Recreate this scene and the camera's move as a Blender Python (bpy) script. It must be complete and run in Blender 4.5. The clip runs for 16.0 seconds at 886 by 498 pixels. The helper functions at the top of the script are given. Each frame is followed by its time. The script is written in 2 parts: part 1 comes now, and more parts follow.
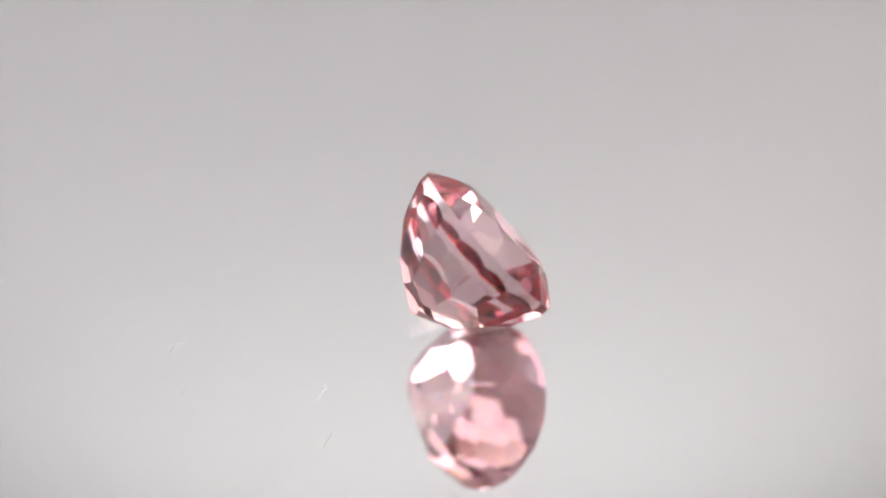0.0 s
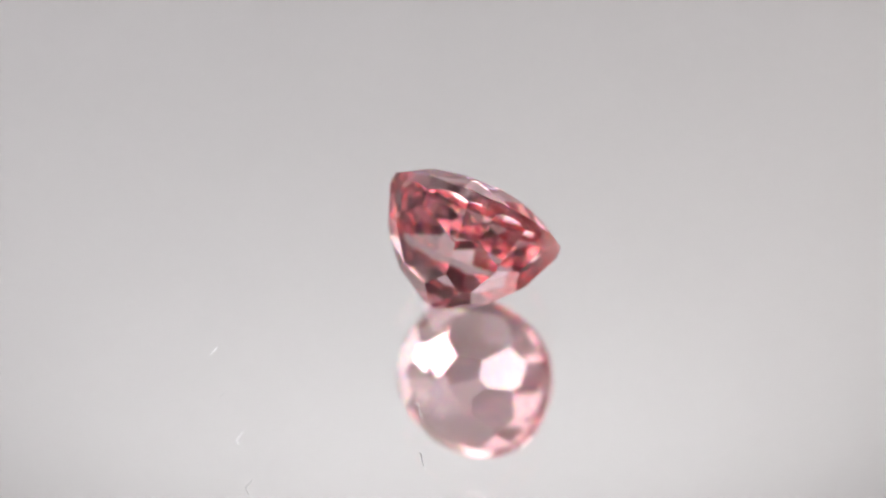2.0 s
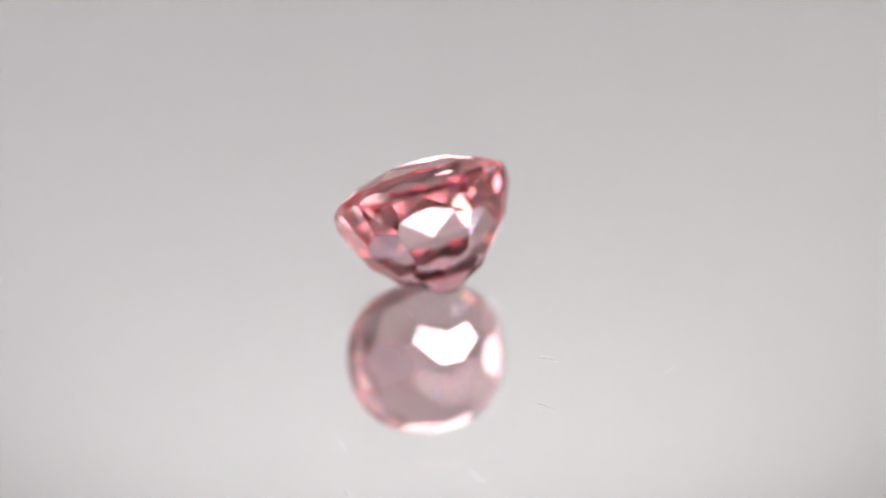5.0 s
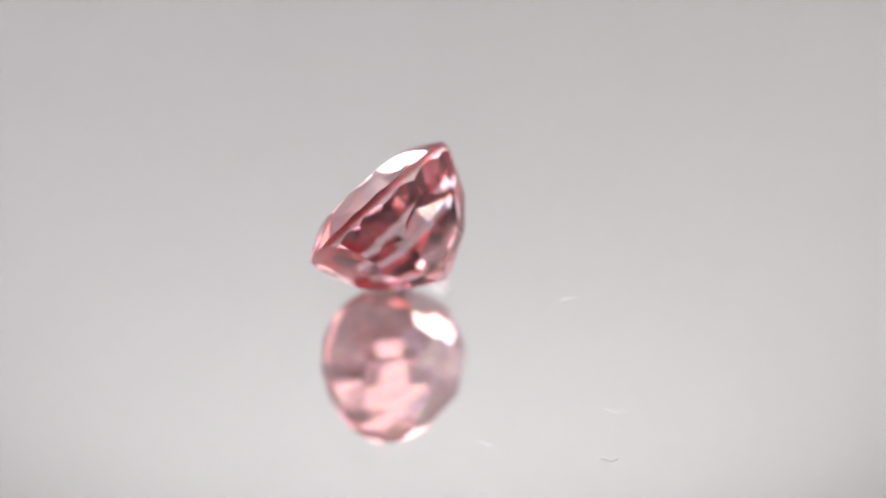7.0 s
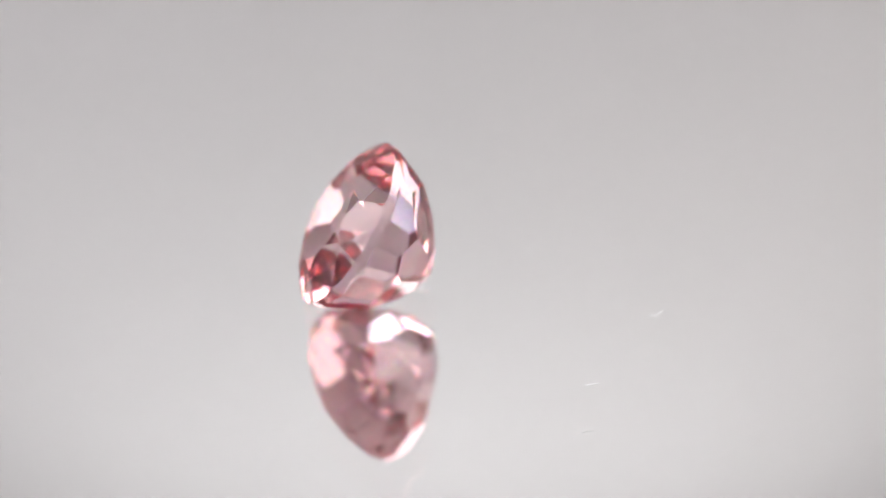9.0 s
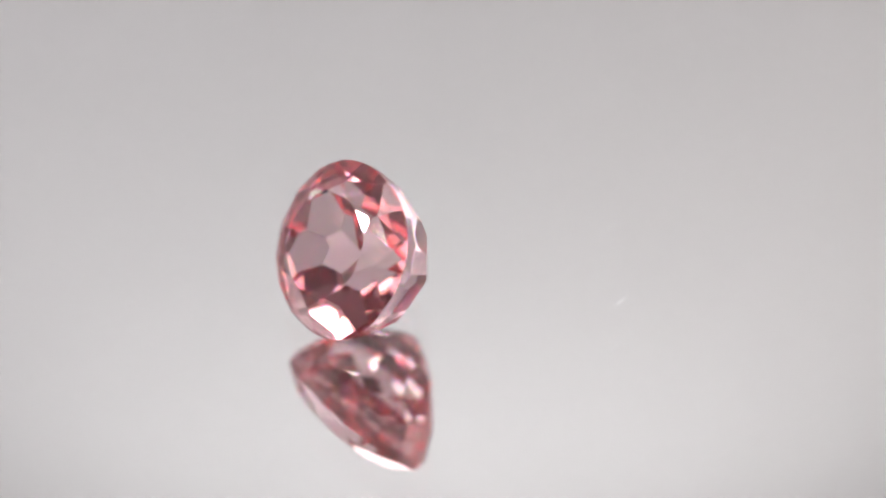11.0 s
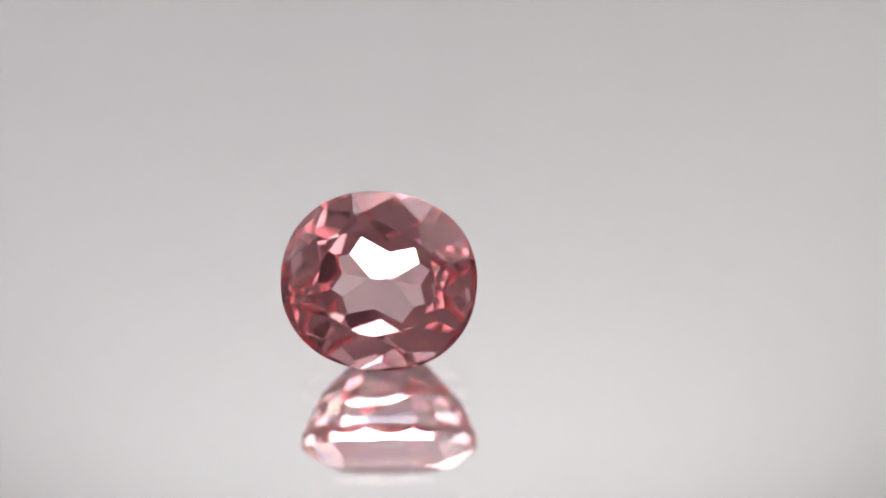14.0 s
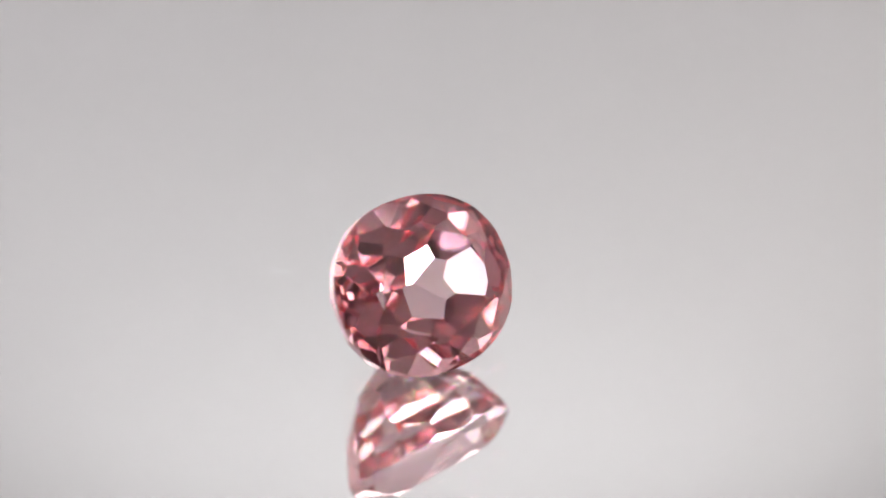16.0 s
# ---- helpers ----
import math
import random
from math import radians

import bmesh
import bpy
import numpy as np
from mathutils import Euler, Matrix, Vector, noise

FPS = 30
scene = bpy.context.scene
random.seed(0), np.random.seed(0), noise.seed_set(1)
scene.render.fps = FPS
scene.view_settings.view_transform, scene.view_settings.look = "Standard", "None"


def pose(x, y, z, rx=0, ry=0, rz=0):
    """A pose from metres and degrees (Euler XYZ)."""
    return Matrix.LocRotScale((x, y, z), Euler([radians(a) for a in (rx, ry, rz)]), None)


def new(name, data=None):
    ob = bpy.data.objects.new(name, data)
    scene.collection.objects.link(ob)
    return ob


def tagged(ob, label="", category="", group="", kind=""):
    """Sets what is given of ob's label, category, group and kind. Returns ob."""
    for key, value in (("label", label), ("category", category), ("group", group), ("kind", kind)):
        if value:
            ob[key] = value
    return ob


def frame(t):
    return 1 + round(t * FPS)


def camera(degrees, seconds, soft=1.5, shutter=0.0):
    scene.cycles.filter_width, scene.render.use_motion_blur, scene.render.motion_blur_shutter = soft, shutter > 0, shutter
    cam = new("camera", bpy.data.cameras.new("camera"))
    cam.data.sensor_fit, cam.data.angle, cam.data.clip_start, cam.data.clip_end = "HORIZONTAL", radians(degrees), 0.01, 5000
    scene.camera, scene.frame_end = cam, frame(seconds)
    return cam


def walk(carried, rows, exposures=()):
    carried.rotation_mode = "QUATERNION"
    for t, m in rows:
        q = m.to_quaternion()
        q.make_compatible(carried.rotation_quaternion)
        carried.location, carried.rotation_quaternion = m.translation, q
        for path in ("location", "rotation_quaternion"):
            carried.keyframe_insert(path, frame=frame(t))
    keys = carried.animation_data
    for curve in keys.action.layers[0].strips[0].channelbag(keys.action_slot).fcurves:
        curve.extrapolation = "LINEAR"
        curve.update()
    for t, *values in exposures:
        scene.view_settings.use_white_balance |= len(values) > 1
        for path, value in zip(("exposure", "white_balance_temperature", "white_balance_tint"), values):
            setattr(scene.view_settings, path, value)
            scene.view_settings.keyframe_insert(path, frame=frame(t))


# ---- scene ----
cam = camera(42.12, 16.0, soft=1.5)
cam.data.dof.use_dof = True
cam.data.dof.focus_distance = 0.0475
cam.data.dof.aperture_fstop = 17.0
EYE = pose(0.001243, -0.039519, 0.032749, 90 - 37.03, 0, 0) @ pose(0, 0, 0, 0, 0, -1.26)
walk(cam, [(0.0, EYE), (16.0, EYE)], exposures=[(0.0, 0.0), (16.0, 0.0)])

# light runs round inside the stone many times before it leaves
scene.cycles.max_bounces = 32
scene.cycles.glossy_bounces = 24
scene.cycles.transmission_bounces = 24

TURN = 17.697        # degrees a second, anticlockwise from above
T_REF = 7.5          # the time at which the plan of the turntable is given

# ---- light: a white photo tent lit by panels ----
world = bpy.data.worlds.new("world")
scene.world = world
world.use_nodes = True
world.node_tree.nodes["Background"].inputs[0].default_value = (0.9, 0.95, 1.0, 1)
world.node_tree.nodes["Background"].inputs[1].default_value = 0.05


# ---- materials ----
def material(name):
    m = bpy.data.materials.new(name)
    m.use_nodes = True
    nt = m.node_tree
    nt.nodes.clear()
    out = nt.nodes.new("ShaderNodeOutputMaterial")
    return m, nt, out


def add(nt, kind, **values):
    n = nt.nodes.new(kind)
    for key, v in values.items():
        n.inputs[key.replace("_", " ")].default_value = v
    return n


def coords(nt, scale):
    tc = nt.nodes.new("ShaderNodeTexCoord")
    mp = add(nt, "ShaderNodeMapping", Scale=(scale, scale, scale))
    nt.links.new(tc.outputs["Object"], mp.inputs["Vector"])
    return mp.outputs[0]


def gem_shader(nt, out, rough, relief=None):
    """Tinted refraction under a Fresnel gloss."""
    fres = add(nt, "ShaderNodeFresnel", IOR=GEM_IOR)
    gloss = nt.nodes.new("ShaderNodeBsdfGlossy")
    gloss.inputs["Color"].default_value = GEM_INNER
    made, total = [gloss], None
    for k, shift in enumerate((-FIRE, 0.0, FIRE)):
        r = nt.nodes.new("ShaderNodeBsdfRefraction")
        r.inputs["Color"].default_value = (*[GEM_TINT[c] * (0.5 if c == k else 0.25) for c in range(3)], 1)
        r.inputs["IOR"].default_value = GEM_IOR + shift
        made.append(r)
        if total is None:
            total = r
        else:
            a = nt.nodes.new("ShaderNodeAddShader")
            nt.links.new(total.outputs[0], a.inputs[0])
            nt.links.new(r.outputs[0], a.inputs[1])
            total = a
    for n in made:
        if rough is None:
            n.inputs["Roughness"].default_value = 0.0
        else:
            nt.links.new(rough, n.inputs["Roughness"])
        if relief is not None:
            nt.links.new(relief, n.inputs["Normal"])
    mix = nt.nodes.new("ShaderNodeMixShader")
    nt.links.new(fres.outputs[0], mix.inputs[0])
    nt.links.new(total.outputs[0], mix.inputs[1])
    nt.links.new(gloss.outputs[0], mix.inputs[2])
    # a thin pink diffuse veil is added to lift the blackest facets
    veil = nt.nodes.new("ShaderNodeMixShader")
    veil.inputs[0].default_value = 0.5
    for k, kind in enumerate(("ShaderNodeBsdfDiffuse", "ShaderNodeBsdfTranslucent")):
        d = nt.nodes.new(kind)
        d.inputs["Color"].default_value = GEM_VEIL
        nt.links.new(d.outputs[0], veil.inputs[k + 1])
    both = nt.nodes.new("ShaderNodeMixShader")
    both.inputs[0].default_value = 0.025
    nt.links.new(mix.outputs[0], both.inputs[1])
    nt.links.new(veil.outputs[0], both.inputs[2])
    nt.links.new(both.outputs[0], out.inputs["Surface"])


# colour of the haze mixed in to lighten the stone's darks
GEM_VEIL = (0.9, 0.5, 0.56, 1)
GEM_IOR = 1.685
FIRE = 0.018             # spread of the index between red and green, green and blue
GEM_TINT = (1.0, 0.86, 0.89, 1)
GEM_INNER = (0.925, 0.71, 0.72, 1)


def mat_gem():
    m, nt, out = material("pink_gem")
    gem_shader(nt, out, None)
    return m


def mat_girdle():
    m, nt, out = material("ground_girdle")
    n = add(nt, "ShaderNodeTexNoise", Scale=4.0, Detail=5.0)
    nt.links.new(coords(nt, 1500), n.inputs["Vector"])
    r = add(nt, "ShaderNodeMapRange")
    r.inputs["To Min"].default_value, r.inputs["To Max"].default_value = 0.0, 0.12
    nt.links.new(n.outputs[0], r.inputs["Value"])
    # fine grinding lines from the wheel run across the band
    tc = nt.nodes.new("ShaderNodeTexCoord")
    mp = add(nt, "ShaderNodeMapping", Scale=(9000, 9000, 500))
    nt.links.new(tc.outputs["Object"], mp.inputs["Vector"])
    lines = add(nt, "ShaderNodeTexNoise", Scale=1.0, Detail=2.0)
    nt.links.new(mp.outputs[0], lines.inputs["Vector"])
    b = add(nt, "ShaderNodeBump", Strength=0.25, Distance=0.00003)
    nt.links.new(lines.outputs[0], b.inputs["Height"])
    gem_shader(nt, out, r.outputs[0], b.outputs[0])
    return m


def mat_glass():
    m, nt, out = material("mirror_glass")
    g = nt.nodes.new("ShaderNodeBsdfGlass")
    g.inputs["Color"].default_value = (0.985, 0.99, 0.985, 1)
    g.inputs["IOR"].default_value = 1.5
    g.inputs["Roughness"].default_value = 0.0
    nt.links.new(g.outputs[0], out.inputs["Surface"])
    return m


def mat_silver():
    m, nt, out = material("silvering")
    p = add(nt, "ShaderNodeBsdfPrincipled", Metallic=1.0, Roughness=0.0)
    p.inputs["Base Color"].default_value = (0.95, 0.945, 0.945, 1)
    nt.links.new(p.outputs[0], out.inputs["Surface"])
    return m


def mat_plain(name, colour, rough=0.6, scale=300.0, vary=0.05, bump=0.1):
    m, nt, out = material(name)
    p = add(nt, "ShaderNodeBsdfPrincipled", Roughness=rough)
    vec = coords(nt, scale)
    n = add(nt, "ShaderNodeTexNoise", Scale=1.0, Detail=6.0)
    nt.links.new(vec, n.inputs["Vector"])
    ramp = nt.nodes.new("ShaderNodeValToRGB")
    ramp.color_ramp.elements[0].color = (*[c * (1 - vary) for c in colour], 1)
    ramp.color_ramp.elements[1].color = (*[min(1, c * (1 + vary)) for c in colour], 1)
    nt.links.new(n.outputs[0], ramp.inputs[0])
    nt.links.new(ramp.outputs[0], p.inputs["Base Color"])
    if bump:
        b = add(nt, "ShaderNodeBump", Strength=bump, Distance=0.0002)
        nt.links.new(n.outputs[0], b.inputs["Height"])
        nt.links.new(b.outputs[0], p.inputs["Normal"])
    nt.links.new(p.outputs[0], out.inputs["Surface"])
    return m


def mat_lint():
    m, nt, out = material("white_lint")
    d = nt.nodes.new("ShaderNodeBsdfDiffuse")
    n = add(nt, "ShaderNodeTexNoise", Scale=1.0, Detail=4.0)
    nt.links.new(coords(nt, 40000), n.inputs["Vector"])
    ramp = nt.nodes.new("ShaderNodeValToRGB")
    ramp.color_ramp.elements[0].color, ramp.color_ramp.elements[1].color = (0.88, 0.88, 0.89, 1), (0.98, 0.98, 0.98, 1)
    nt.links.new(n.outputs[0], ramp.inputs[0])
    nt.links.new(ramp.outputs[0], d.inputs["Color"])
    nt.links.new(d.outputs[0], out.inputs["Surface"])
    return m


def mat_lamp(name, colour, strength):
    m, nt, out = material(name)
    e = nt.nodes.new("ShaderNodeEmission")
    e.inputs[0].default_value = (*colour, 1)
    e.inputs[1].default_value = strength
    nt.links.new(e.outputs[0], out.inputs["Surface"])
    return m


GEM, GIRDLE, GLASS, SILVER = mat_gem(), mat_girdle(), mat_glass(), mat_silver()
FABRIC = mat_plain("white_tent_fabric", (0.605, 0.58, 0.588), 0.9, 60, 0.02, 0.0)
# grey of the added front wall, set by how dark the facets should be
DARK = mat_plain("unseen_dark_front", (0.20, 0.195, 0.195), 0.9, 60, 0.1, 0.0)
BLACK = mat_plain("black_anodised", (0.012, 0.012, 0.013), 0.45, 500, 0.2)
ENAMEL = mat_plain("white_enamel", (0.75, 0.75, 0.74), 0.4, 200, 0.03)
LINT = mat_lint()
PANEL = mat_lamp("led_diffuser", (0.98, 0.985, 1.0), 5.9)
SMALL = mat_lamp("small_led_diffuser", (0.98, 0.985, 1.0), 4.0)
# dim glow for the added overhead fill
TOP_FILL = mat_lamp("top_fill_diffuser", (1.0, 0.985, 0.985), 0.45)
# glows for the added side fills, cool left and warm right to tint the backdrop
SIDE = {-1: mat_lamp("cool_side_fill", (0.99, 0.975, 1.0), 2.0), 1: mat_lamp("warm_side_fill", (1.0, 0.96, 0.94), 2.1)}


# ---- building helpers ----
def mesh_of(name, bm, material_):
    bmesh.ops.recalc_face_normals(bm, faces=bm.faces)
    me = bpy.data.meshes.new(name)
    bm.to_mesh(me)
    bm.free()
    me.materials.append(material_)
    return me


def part(name, bm, material_, parent, label=""):
    ob = new(name, mesh_of(name, bm, material_))
    ob.parent = parent
    if label:
        tagged(ob, label)
    return ob


def thing(name, bm, material_, label, category, kind="", group=""):
    return tagged(new(name, mesh_of(name, bm, material_)), label, category, group, kind)


def box(bm, x0, x1, y0, y1, z0, z1):
    vs = [bm.verts.new((x, y, z)) for x in (x0, x1) for y in (y0, y1) for z in (z0, z1)]
    for f in ((0, 1, 3, 2), (4, 6, 7, 5), (0, 4, 5, 1), (2, 3, 7, 6), (0, 2, 6, 4), (1, 5, 7, 3)):
        bm.faces.new([vs[i] for i in f])


def disc(bm, profile, n=128):
    """A turned body: profile is (radius, z) from the bottom axis to the top axis."""
    rings = []
    for r, z in profile:
        rings.append([bm.verts.new((r * math.cos(2 * math.pi * i / n), r * math.sin(2 * math.pi * i / n), z)) for i in range(n)])
    for a, b in zip(rings, rings[1:]):
        for i in range(n):
            bm.faces.new((a[i], a[(i + 1) % n], b[(i + 1) % n], b[i]))
    bm.faces.new(rings[0][::-1])
    bm.faces.new(rings[-1])


# ---- the tent ----
W, BACK, FRONT, TOP, FLOOR = 0.32, 0.37, -0.26, 0.54, -0.032


def tent():
    bm = bmesh.new()
    box(bm, -W - 0.01, W + 0.01, FRONT, BACK + 0.01, FLOOR - 0.01, FLOOR)
    thing("floor", bm, FABRIC, "white fabric floor of the photo tent", "floor", "structure")
    bm = bmesh.new()
    box(bm, -W, W, BACK, BACK + 0.01, FLOOR, TOP)
    thing("wall_back", bm, FABRIC, "plain white fabric backdrop of the photo tent", "backdrop", "structure")
    for name, x in (("wall_west", -W - 0.01), ("wall_east", W)):
        bm = bmesh.new()
        box(bm, x, x + 0.01, FRONT, BACK + 0.01, FLOOR, TOP)
        thing(name, bm, FABRIC, "plain white fabric side wall of the photo tent", "wall", "structure")
    bm = bmesh.new()
    box(bm, -W - 0.01, W + 0.01, FRONT, BACK + 0.01, TOP, TOP + 0.01)
    thing("ceiling", bm, FABRIC, "white fabric top of the photo tent", "ceiling", "structure")
    # unseen front wall, kept dark to put dark patches into the stone
    bm = bmesh.new()
    y0, y1, zb, zt = FRONT - 0.01, FRONT, FLOOR - 0.01, TOP + 0.01
    for x0, x1, z0, z1 in ((-W - 0.01, -0.05, zb, zt), (0.05, W + 0.01, zb, zt), (-0.05, 0.05, zb, 0.13), (-0.05, 0.05, 0.27, zt)):
        box(bm, x0, x1, y0, y1, z0, z1)
    thing("wall_front", bm, DARK, "unseen dark grey front wall with a lens slot, added for the facets to reflect", "wall", "structure")


def macro_lens():
    """The taking lens, never in view: a barrel that comes in through the slot and ends just behind the eye.
    Its black width is chosen to darken facets that look back at the eye.
    """
    rig = tagged(new("macro_lens"), "unseen black lens barrel through the tent slot, added for dark reflections in the stone", "lens")
    rig.matrix_basis = EYE
    bm = bmesh.new()
    # unseen barrel, its radius set by how much it blackens the facets
    disc(bm, [(0.018, 0.0015), (0.020, 0.002), (0.020, 0.016), (0.026, 0.03), (0.026, 0.30), (0.024, 0.302)], 48)
    part("barrel", bm, BLACK, rig)
    bm = bmesh.new()
    disc(bm, [(0.0275, 0.05), (0.028, 0.051), (0.028, 0.079), (0.0275, 0.08)], 48)
    part("focus_ring", bm, BLACK, rig, "black ribbed focus ring")


def led_panel(name, m, w, d, label, glow):
    rig = tagged(new(name), label, "light panel")
    rig.matrix_basis = m
    bm = bmesh.new()
    box(bm, -w / 2, w / 2, -d / 2, d / 2, 0.001, 0.003)
    part("diffuser", bm, glow, rig, "glowing white diffuser")
    bm = bmesh.new()
    box(bm, -w / 2, w / 2, -d / 2, d / 2, 0.004, 0.008)
    part("backing", bm, ENAMEL, rig, "white metal backing plate")
    bm = bmesh.new()
    t = 0.006
    for x0, x1, y0, y1 in ((-w / 2 - t, w / 2 + t, d / 2, d / 2 + t), (-w / 2 - t, w / 2 + t, -d / 2 - t, -d / 2),
                           (-w / 2 - t, -w / 2, -d / 2, d / 2), (w / 2, w / 2 + t, -d / 2, d / 2)):
        box(bm, x0, x1, y0, y1, 0.0, 0.01)
    part("panel_frame", bm, ENAMEL, rig, "white metal frame")
    return rig


tent()
macro_lens()
led_panel("led_panel", pose(0.0, 0.19, TOP - 0.024), 0.40, 0.15, "wide bright white led panel hung under the tent top", PANEL)
for px in (-0.205, 0.215):
    led_panel("led_panel", pose(px, -0.13, TOP - 0.024), 0.10, 0.15, "small white led panel hung under the tent top", SMALL)
# unseen overhead fill, added to brighten dark facets and the stone's mirror image
led_panel("soft_panel", pose(0, 0.06, TOP - 0.0105), 0.60, 0.54, "unseen wide soft fill light added under the tent top", TOP_FILL)
# unseen side fills, added to brighten and tint the backdrop
for side in (-1, 1):
    led_panel("side_panel", pose(side * (W - 0.012), 0.09, 0.26, 0, 90 * side, 0), 0.34, 0.36,
              "unseen soft dim fill light added on the tent side wall", SIDE[side])


# ---- the turntable and its mirror ----
GLASS_T = 0.0025


def turntable():
    rig = tagged(new("turntable"), "round mirror turntable with a white base, turning slowly", "turntable")
    bm = bmesh.new()
    disc(bm, [(0.070, FLOOR), (0.072, FLOOR + 0.002), (0.072, -0.012), (0.070, -0.010)])
    part("base", bm, ENAMEL, rig, "white enamelled base")
    bm = bmesh.new()
    disc(bm, [(0.076, -0.010), (0.078, -0.009), (0.078, -GLASS_T - 0.0012), (0.0775, -GLASS_T - 0.00002)])
    part("silvering", bm, SILVER, rig, "silvered backing of the mirror")
    bm = bmesh.new()
    disc(bm, [(0.0775, -GLASS_T), (0.078, -GLASS_T + 0.0003), (0.078, -0.0003), (0.0777, 0.0)])
    part("glass_plate", bm, GLASS, rig, "clear polished glass plate")
    return rig


# ---- the gemstone ----
A, BY = 0.0040, 0.003647     # half length and half width
POWER = 2.175               # how square the outline is


def outline(u):
    c, s = math.cos(u), math.sin(u)
    return (math.copysign(abs(c) ** (2 / POWER), c), math.copysign(abs(s) ** (2 / POWER), s))


def cut_gem():
    """A rough of the outline's shape, ground down plane by plane as a cutter would."""
    bm = bmesh.new()
    n = 120
    lo = [bm.verts.new((*outline(2 * math.pi * (i + 0.5) / n), -1.3)) for i in range(n)]
    hi = [bm.verts.new((v.co.x, v.co.y, 0.5)) for v in lo]
    bm.faces.new(lo[::-1])
    bm.faces.new(hi)
    for i in range(n):
        bm.faces.new((lo[i], lo[(i + 1) % n], hi[(i + 1) % n], hi[i]))
    rnd = random.Random(7)
    kind = bm.faces.layers.int.new("kind")

    def grind(name, az, tilt, r, z, up):
        """A facet that meets the radius r at height z; tilt in degrees from the girdle's plane."""
        az, tilt = radians(az + rnd.uniform(-0.8, 0.8)), radians(tilt + rnd.uniform(-0.6, 0.6) * (tilt > 0))
        px, py = outline(az)
        no = Vector((math.cos(az) * math.sin(tilt), math.sin(az) * math.sin(tilt), math.cos(tilt) * up))
        geom = bm.verts[:] + bm.edges[:] + bm.faces[:]
        res = bmesh.ops.bisect_plane(bm, geom=geom, dist=1e-6, plane_co=(px * r, py * r, z), plane_no=no, clear_outer=True)
        edges = [e for e in res["geom_cut"] if isinstance(e, bmesh.types.BMEdge)]
        if len(edges) > 2:
            for f in bmesh.ops.contextual_create(bm, geom=edges)["faces"]:
                f[kind] = FACETS.index(name)

    for k in range(8):
        grind("kite_facet", 45 * k - 4, 27, 1.0, 0.026, 1)
    for k in range(16):
        grind("upper_girdle_facet", 22.5 * k + 7.25, 34, 1.0, 0.006, 1)
    for k in range(8):
        grind("star_facet", 45 * k + 18.5, 15, 0.74, 0.1895, 1)
    grind("table_facet", 0, 0, 0, TABLE_Z, 1)
    for k in range(16):                      # steep facets that scallop the thick girdle
        grind("pavilion_upper_facet", 22.5 * k + 7.25, 65.5 + (k % 2), 1.0, -0.070 - 0.012 * (k % 2), -1)
    for k in range(8):                       # the ends are fuller, so that the culet is a short keel
        full = 0.10 * abs(math.cos(radians(45 * k - 4)))
        grind("pavilion_side_facet", 45 * k - 4, 48.6, 0.74, -0.493 - full, -1)
    for k in range(8):
        full = 0.075 * abs(math.cos(radians(45 * k + 18.5)))
        grind("pavilion_main_facet", 45 * k + 18.5, 30.2, 0.52, -0.803 - full, -1)
    bmesh.ops.remove_doubles(bm, verts=bm.verts, dist=1e-5)
    bmesh.ops.scale(bm, vec=(A, BY, A), verts=bm.verts)
    bmesh.ops.recalc_face_normals(bm, faces=bm.faces)
    bm.verts.index_update()
    bm.verts.ensure_lookup_table()
    return bm, kind


FACETS = ["girdle", "table_facet", "kite_facet", "star_facet", "upper_girdle_facet", "pavilion_upper_facet",
          "pavilion_side_facet", "pavilion_main_facet"]
FACET_LABELS = {"girdle": "thick clear polished girdle band with scalloped lower edge", "table_facet": "large flat polished table facet"}
TABLE_Z = 0.236


def gemstone():
    """The stone's body is bounded by its facets; every facet is a polished face of its own, the girdle one band."""
    rig = tagged(new("gemstone"), "faceted cushion oval pink gemstone lying tilted on the mirror", "gemstone")
    whole, kind = cut_gem()
    groups = [[f for f in whole.faces if f[kind] == 0]] + [[f] for f in whole.faces if f[kind] > 0]
    for faces in groups:
        name = FACETS[faces[0][kind]]
        ids = sorted({v.index for f in faces for v in f.verts})
        at = {v: i for i, v in enumerate(ids)}
        me = bpy.data.meshes.new(name)
        me.from_pydata([whole.verts[v].co[:] for v in ids], [], [[at[v.index] for v in f.verts] for f in faces])
        me.materials.append(GIRDLE if name == "girdle" else GEM)
        if name == "girdle":
            for f in me.polygons:
                f.use_smooth = True
        ob = new(name, me)
        ob.parent = rig
        tagged(ob, FACET_LABELS.get(name, ""))
    whole.free()
    rnd = random.Random(3)
    for x, y in ((-1.55, 1.47), (-1.42, 1.60), (-1.28, 1.72), (-0.96, 1.80), (-1.75, 1.23), (-1.86, 0.95), (-1.10, 1.55), (-0.44, 1.92),
                 (-2.0, 0.49), (-2.1, -0.35), (1.9, 0.6)):
        bm = bmesh.new()
        bmesh.ops.create_icosphere(bm, subdivisions=1, radius=rnd.uniform(0.008, 0.016) / 1000)
        bmesh.ops.translate(bm, vec=(x / 1000, y / 1000, TABLE_Z * A + 0.000006), verts=bm.verts)
        part("dust_speck", bm, LINT, rig, "tiny white speck on the table facet")
    return rig


TABLE = turntable()
STONE = gemstone()
TILT = pose(-0.002006, 0.002480, 0, 0, 0, -115.9) @ pose(0, 0, 0, 52.85, 0, 0) @ pose(0, 0, 0, 0, 0, -6.2)
LOWEST = min((TILT @ v.co).z for ob in STONE.children for v in ob.data.vertices)
STONE_AT = pose(0, 0, -LOWEST) @ TILT            # it rests on the glass

# ---- dust and lint on the glass ----
SPECKS = []


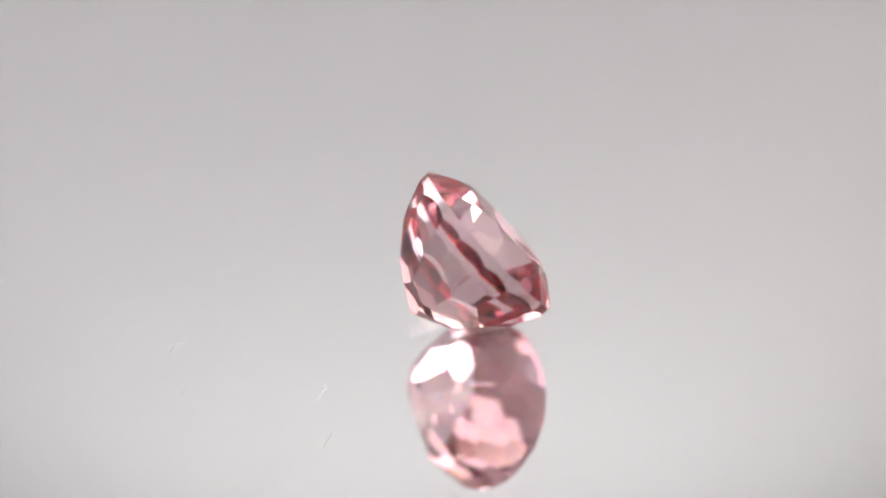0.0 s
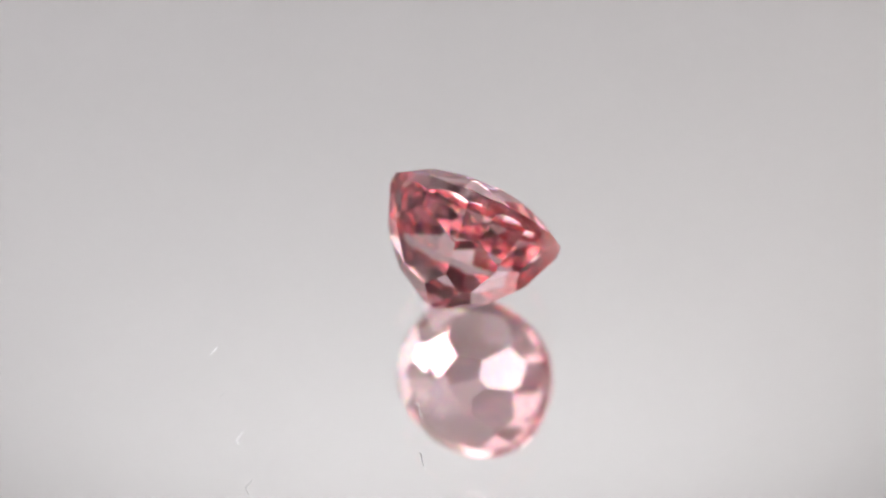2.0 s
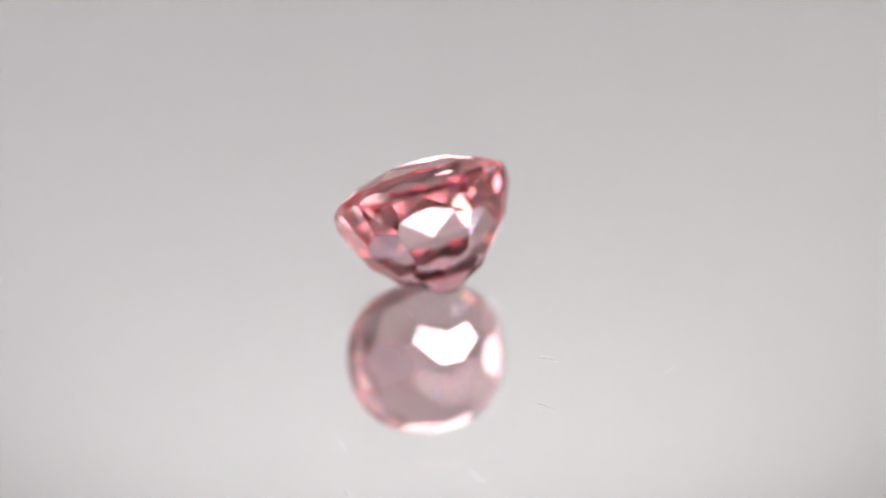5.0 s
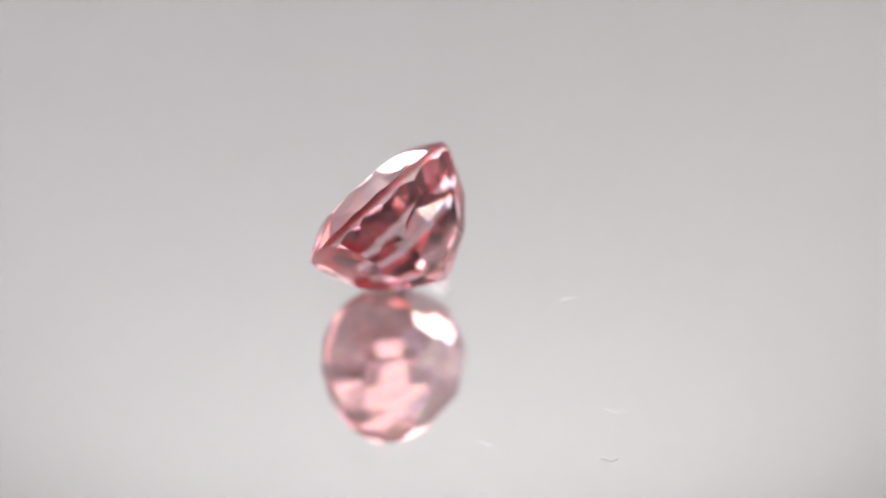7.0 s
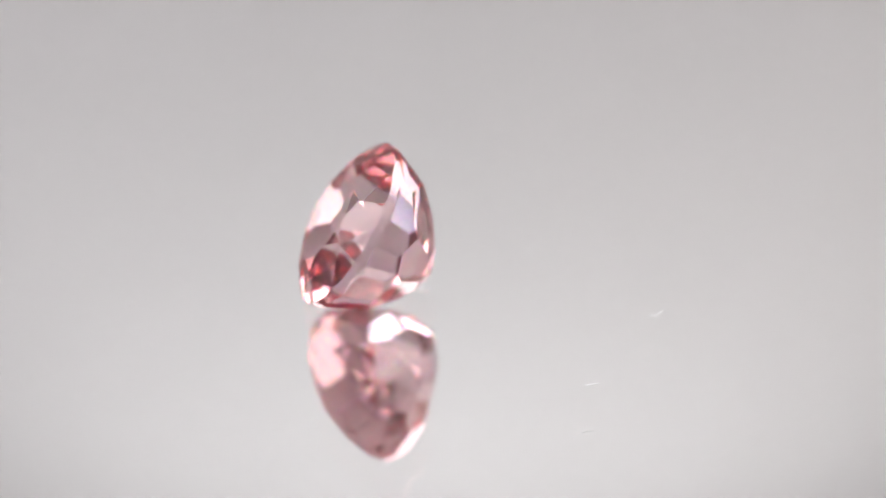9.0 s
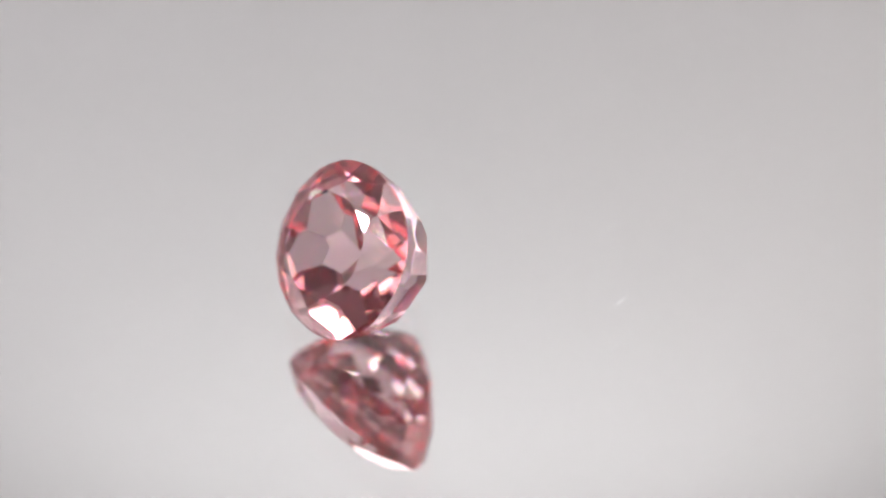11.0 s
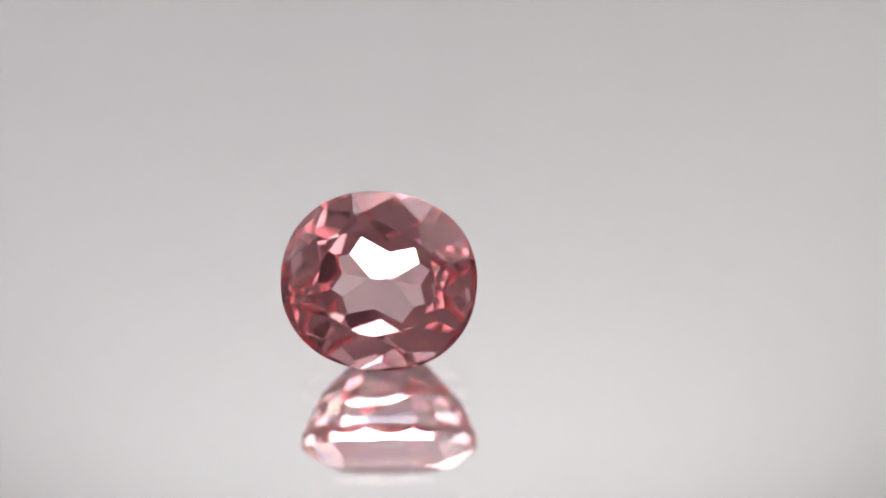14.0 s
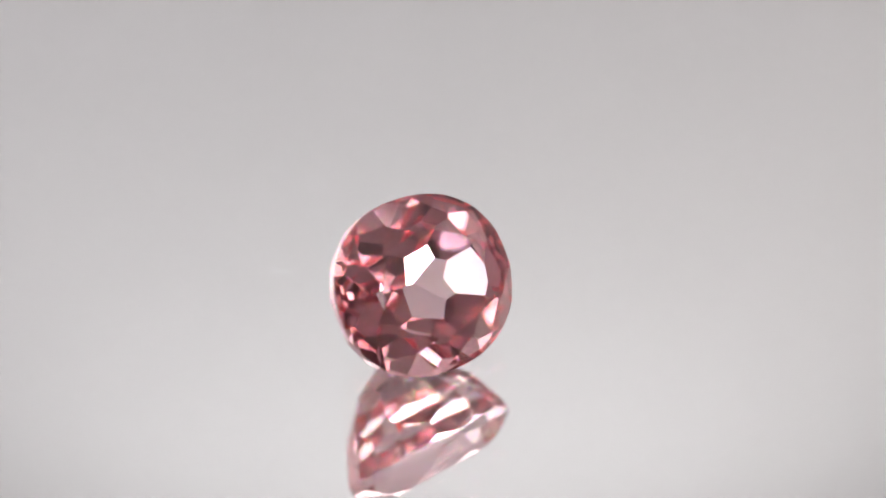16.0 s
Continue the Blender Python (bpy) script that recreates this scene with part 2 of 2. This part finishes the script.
def speck(x, y, size, name="dust_speck", label="tiny white dust speck lying on the mirror"):
    bm = bmesh.new()
    bmesh.ops.create_icosphere(bm, subdivisions=2, radius=size)
    for v in bm.verts:
        v.co *= 1 + 0.5 * noise.noise(v.co * (0.9 / size) + Vector((x * 3000, y * 3000, 0)))
        v.co.z *= 0.4
    lowest = min(v.co.z for v in bm.verts)
    bmesh.ops.translate(bm, vec=(0, 0, -lowest), verts=bm.verts)
    ob = thing(name, bm, LINT, label, "dust", group="dust on the mirror")
    SPECKS.append((ob, x, y))


for x, y, s in ((9.53, -6.06, 44), (5.38, -3.20, 32), (2.49, -4.34, 34), (2.32, -4.07, 18), (4.26, -9.12, 48), (0.36, -5.59, 19),
                (7.41, 2.01, 19), (7.58, 2.04, 14), (8.62, -5.97, 14), (8.67, -6.32, 16), (9.87, -6.56, 19), (6.73, 0.17, 14),
                (6.66, -0.93, 16), (5.53, 0.53, 14), (7.29, 1.84, 16), (10.18, -4.68, 14), (4.90, -5.14, 14), (-0.52, -11.15, 36),
                (4.03, -8.10, 29), (8.81, -5.88, 21), (5.16, -3.30, 14), (2.69, -4.56, 13), (2.09, -0.52, 24), (8.28, 4.42, 14), (-8.39, 3.36, 16)):
    speck(x / 1000, y / 1000, s / 1.5e6)


def lint(points, r=0.000016):
    """A curled fibre along points in millimetres, resting on the glass."""
    ox, oy = points[0]
    cu = bpy.data.curves.new("lint_fibre", "CURVE")
    cu.dimensions, cu.bevel_depth, cu.bevel_resolution, cu.resolution_u, cu.use_fill_caps = "3D", r, 2, 6, True
    sp = cu.splines.new("NURBS")
    sp.points.add(len(points) + 1)
    sp.use_endpoint_u, sp.order_u = True, 3
    pts = [points[0]] + list(points) + [points[-1]]
    for i, (p, q) in enumerate(zip(sp.points, pts)):
        p.co = ((q[0] - ox) / 1000, (q[1] - oy) / 1000, r + (0.00002 if 0 < i < len(pts) - 1 and i % 2 else 0.0), 1)
        p.radius = 0.5 if i in (0, len(pts) - 1) else 1.0
    tmp = bpy.data.objects.new("tmp", cu)
    me = bpy.data.meshes.new_from_object(tmp)
    bpy.data.objects.remove(tmp)
    me.materials.clear()
    me.materials.append(LINT)
    ob = tagged(new("lint_fibre", me), "short curled white lint fibre lying on the mirror", "lint", "lint on the mirror")
    SPECKS.append((ob, ox / 1000, oy / 1000))


lint([(8.49, -5.68), (8.77, -5.79), (8.94, -5.84), (9.13, -5.77), (9.27, -5.61)])
lint([(3.69, -8.06), (3.90, -8.09), (4.27, -8.22)])
lint([(6.39, 0.78), (6.35, 0.88), (6.44, 1.01), (6.73, 1.02), (7.13, 1.20)])
lint([(10.86, 4.25), (10.83, 3.89), (10.79, 3.61)], 0.000010)

# ---- what moves ----
def turned(t):
    return pose(0, 0, 0, 0, 0, TURN * (t - T_REF))


def motions():
    times = [i * 0.5 for i in range(33)]
    walk(TABLE, [(t, turned(t)) for t in times])
    walk(STONE, [(t, turned(t) @ STONE_AT) for t in times])
    for ob, x, y in SPECKS:
        walk(ob, [(t, turned(t) @ pose(x, y, 0)) for t in times])


motions()
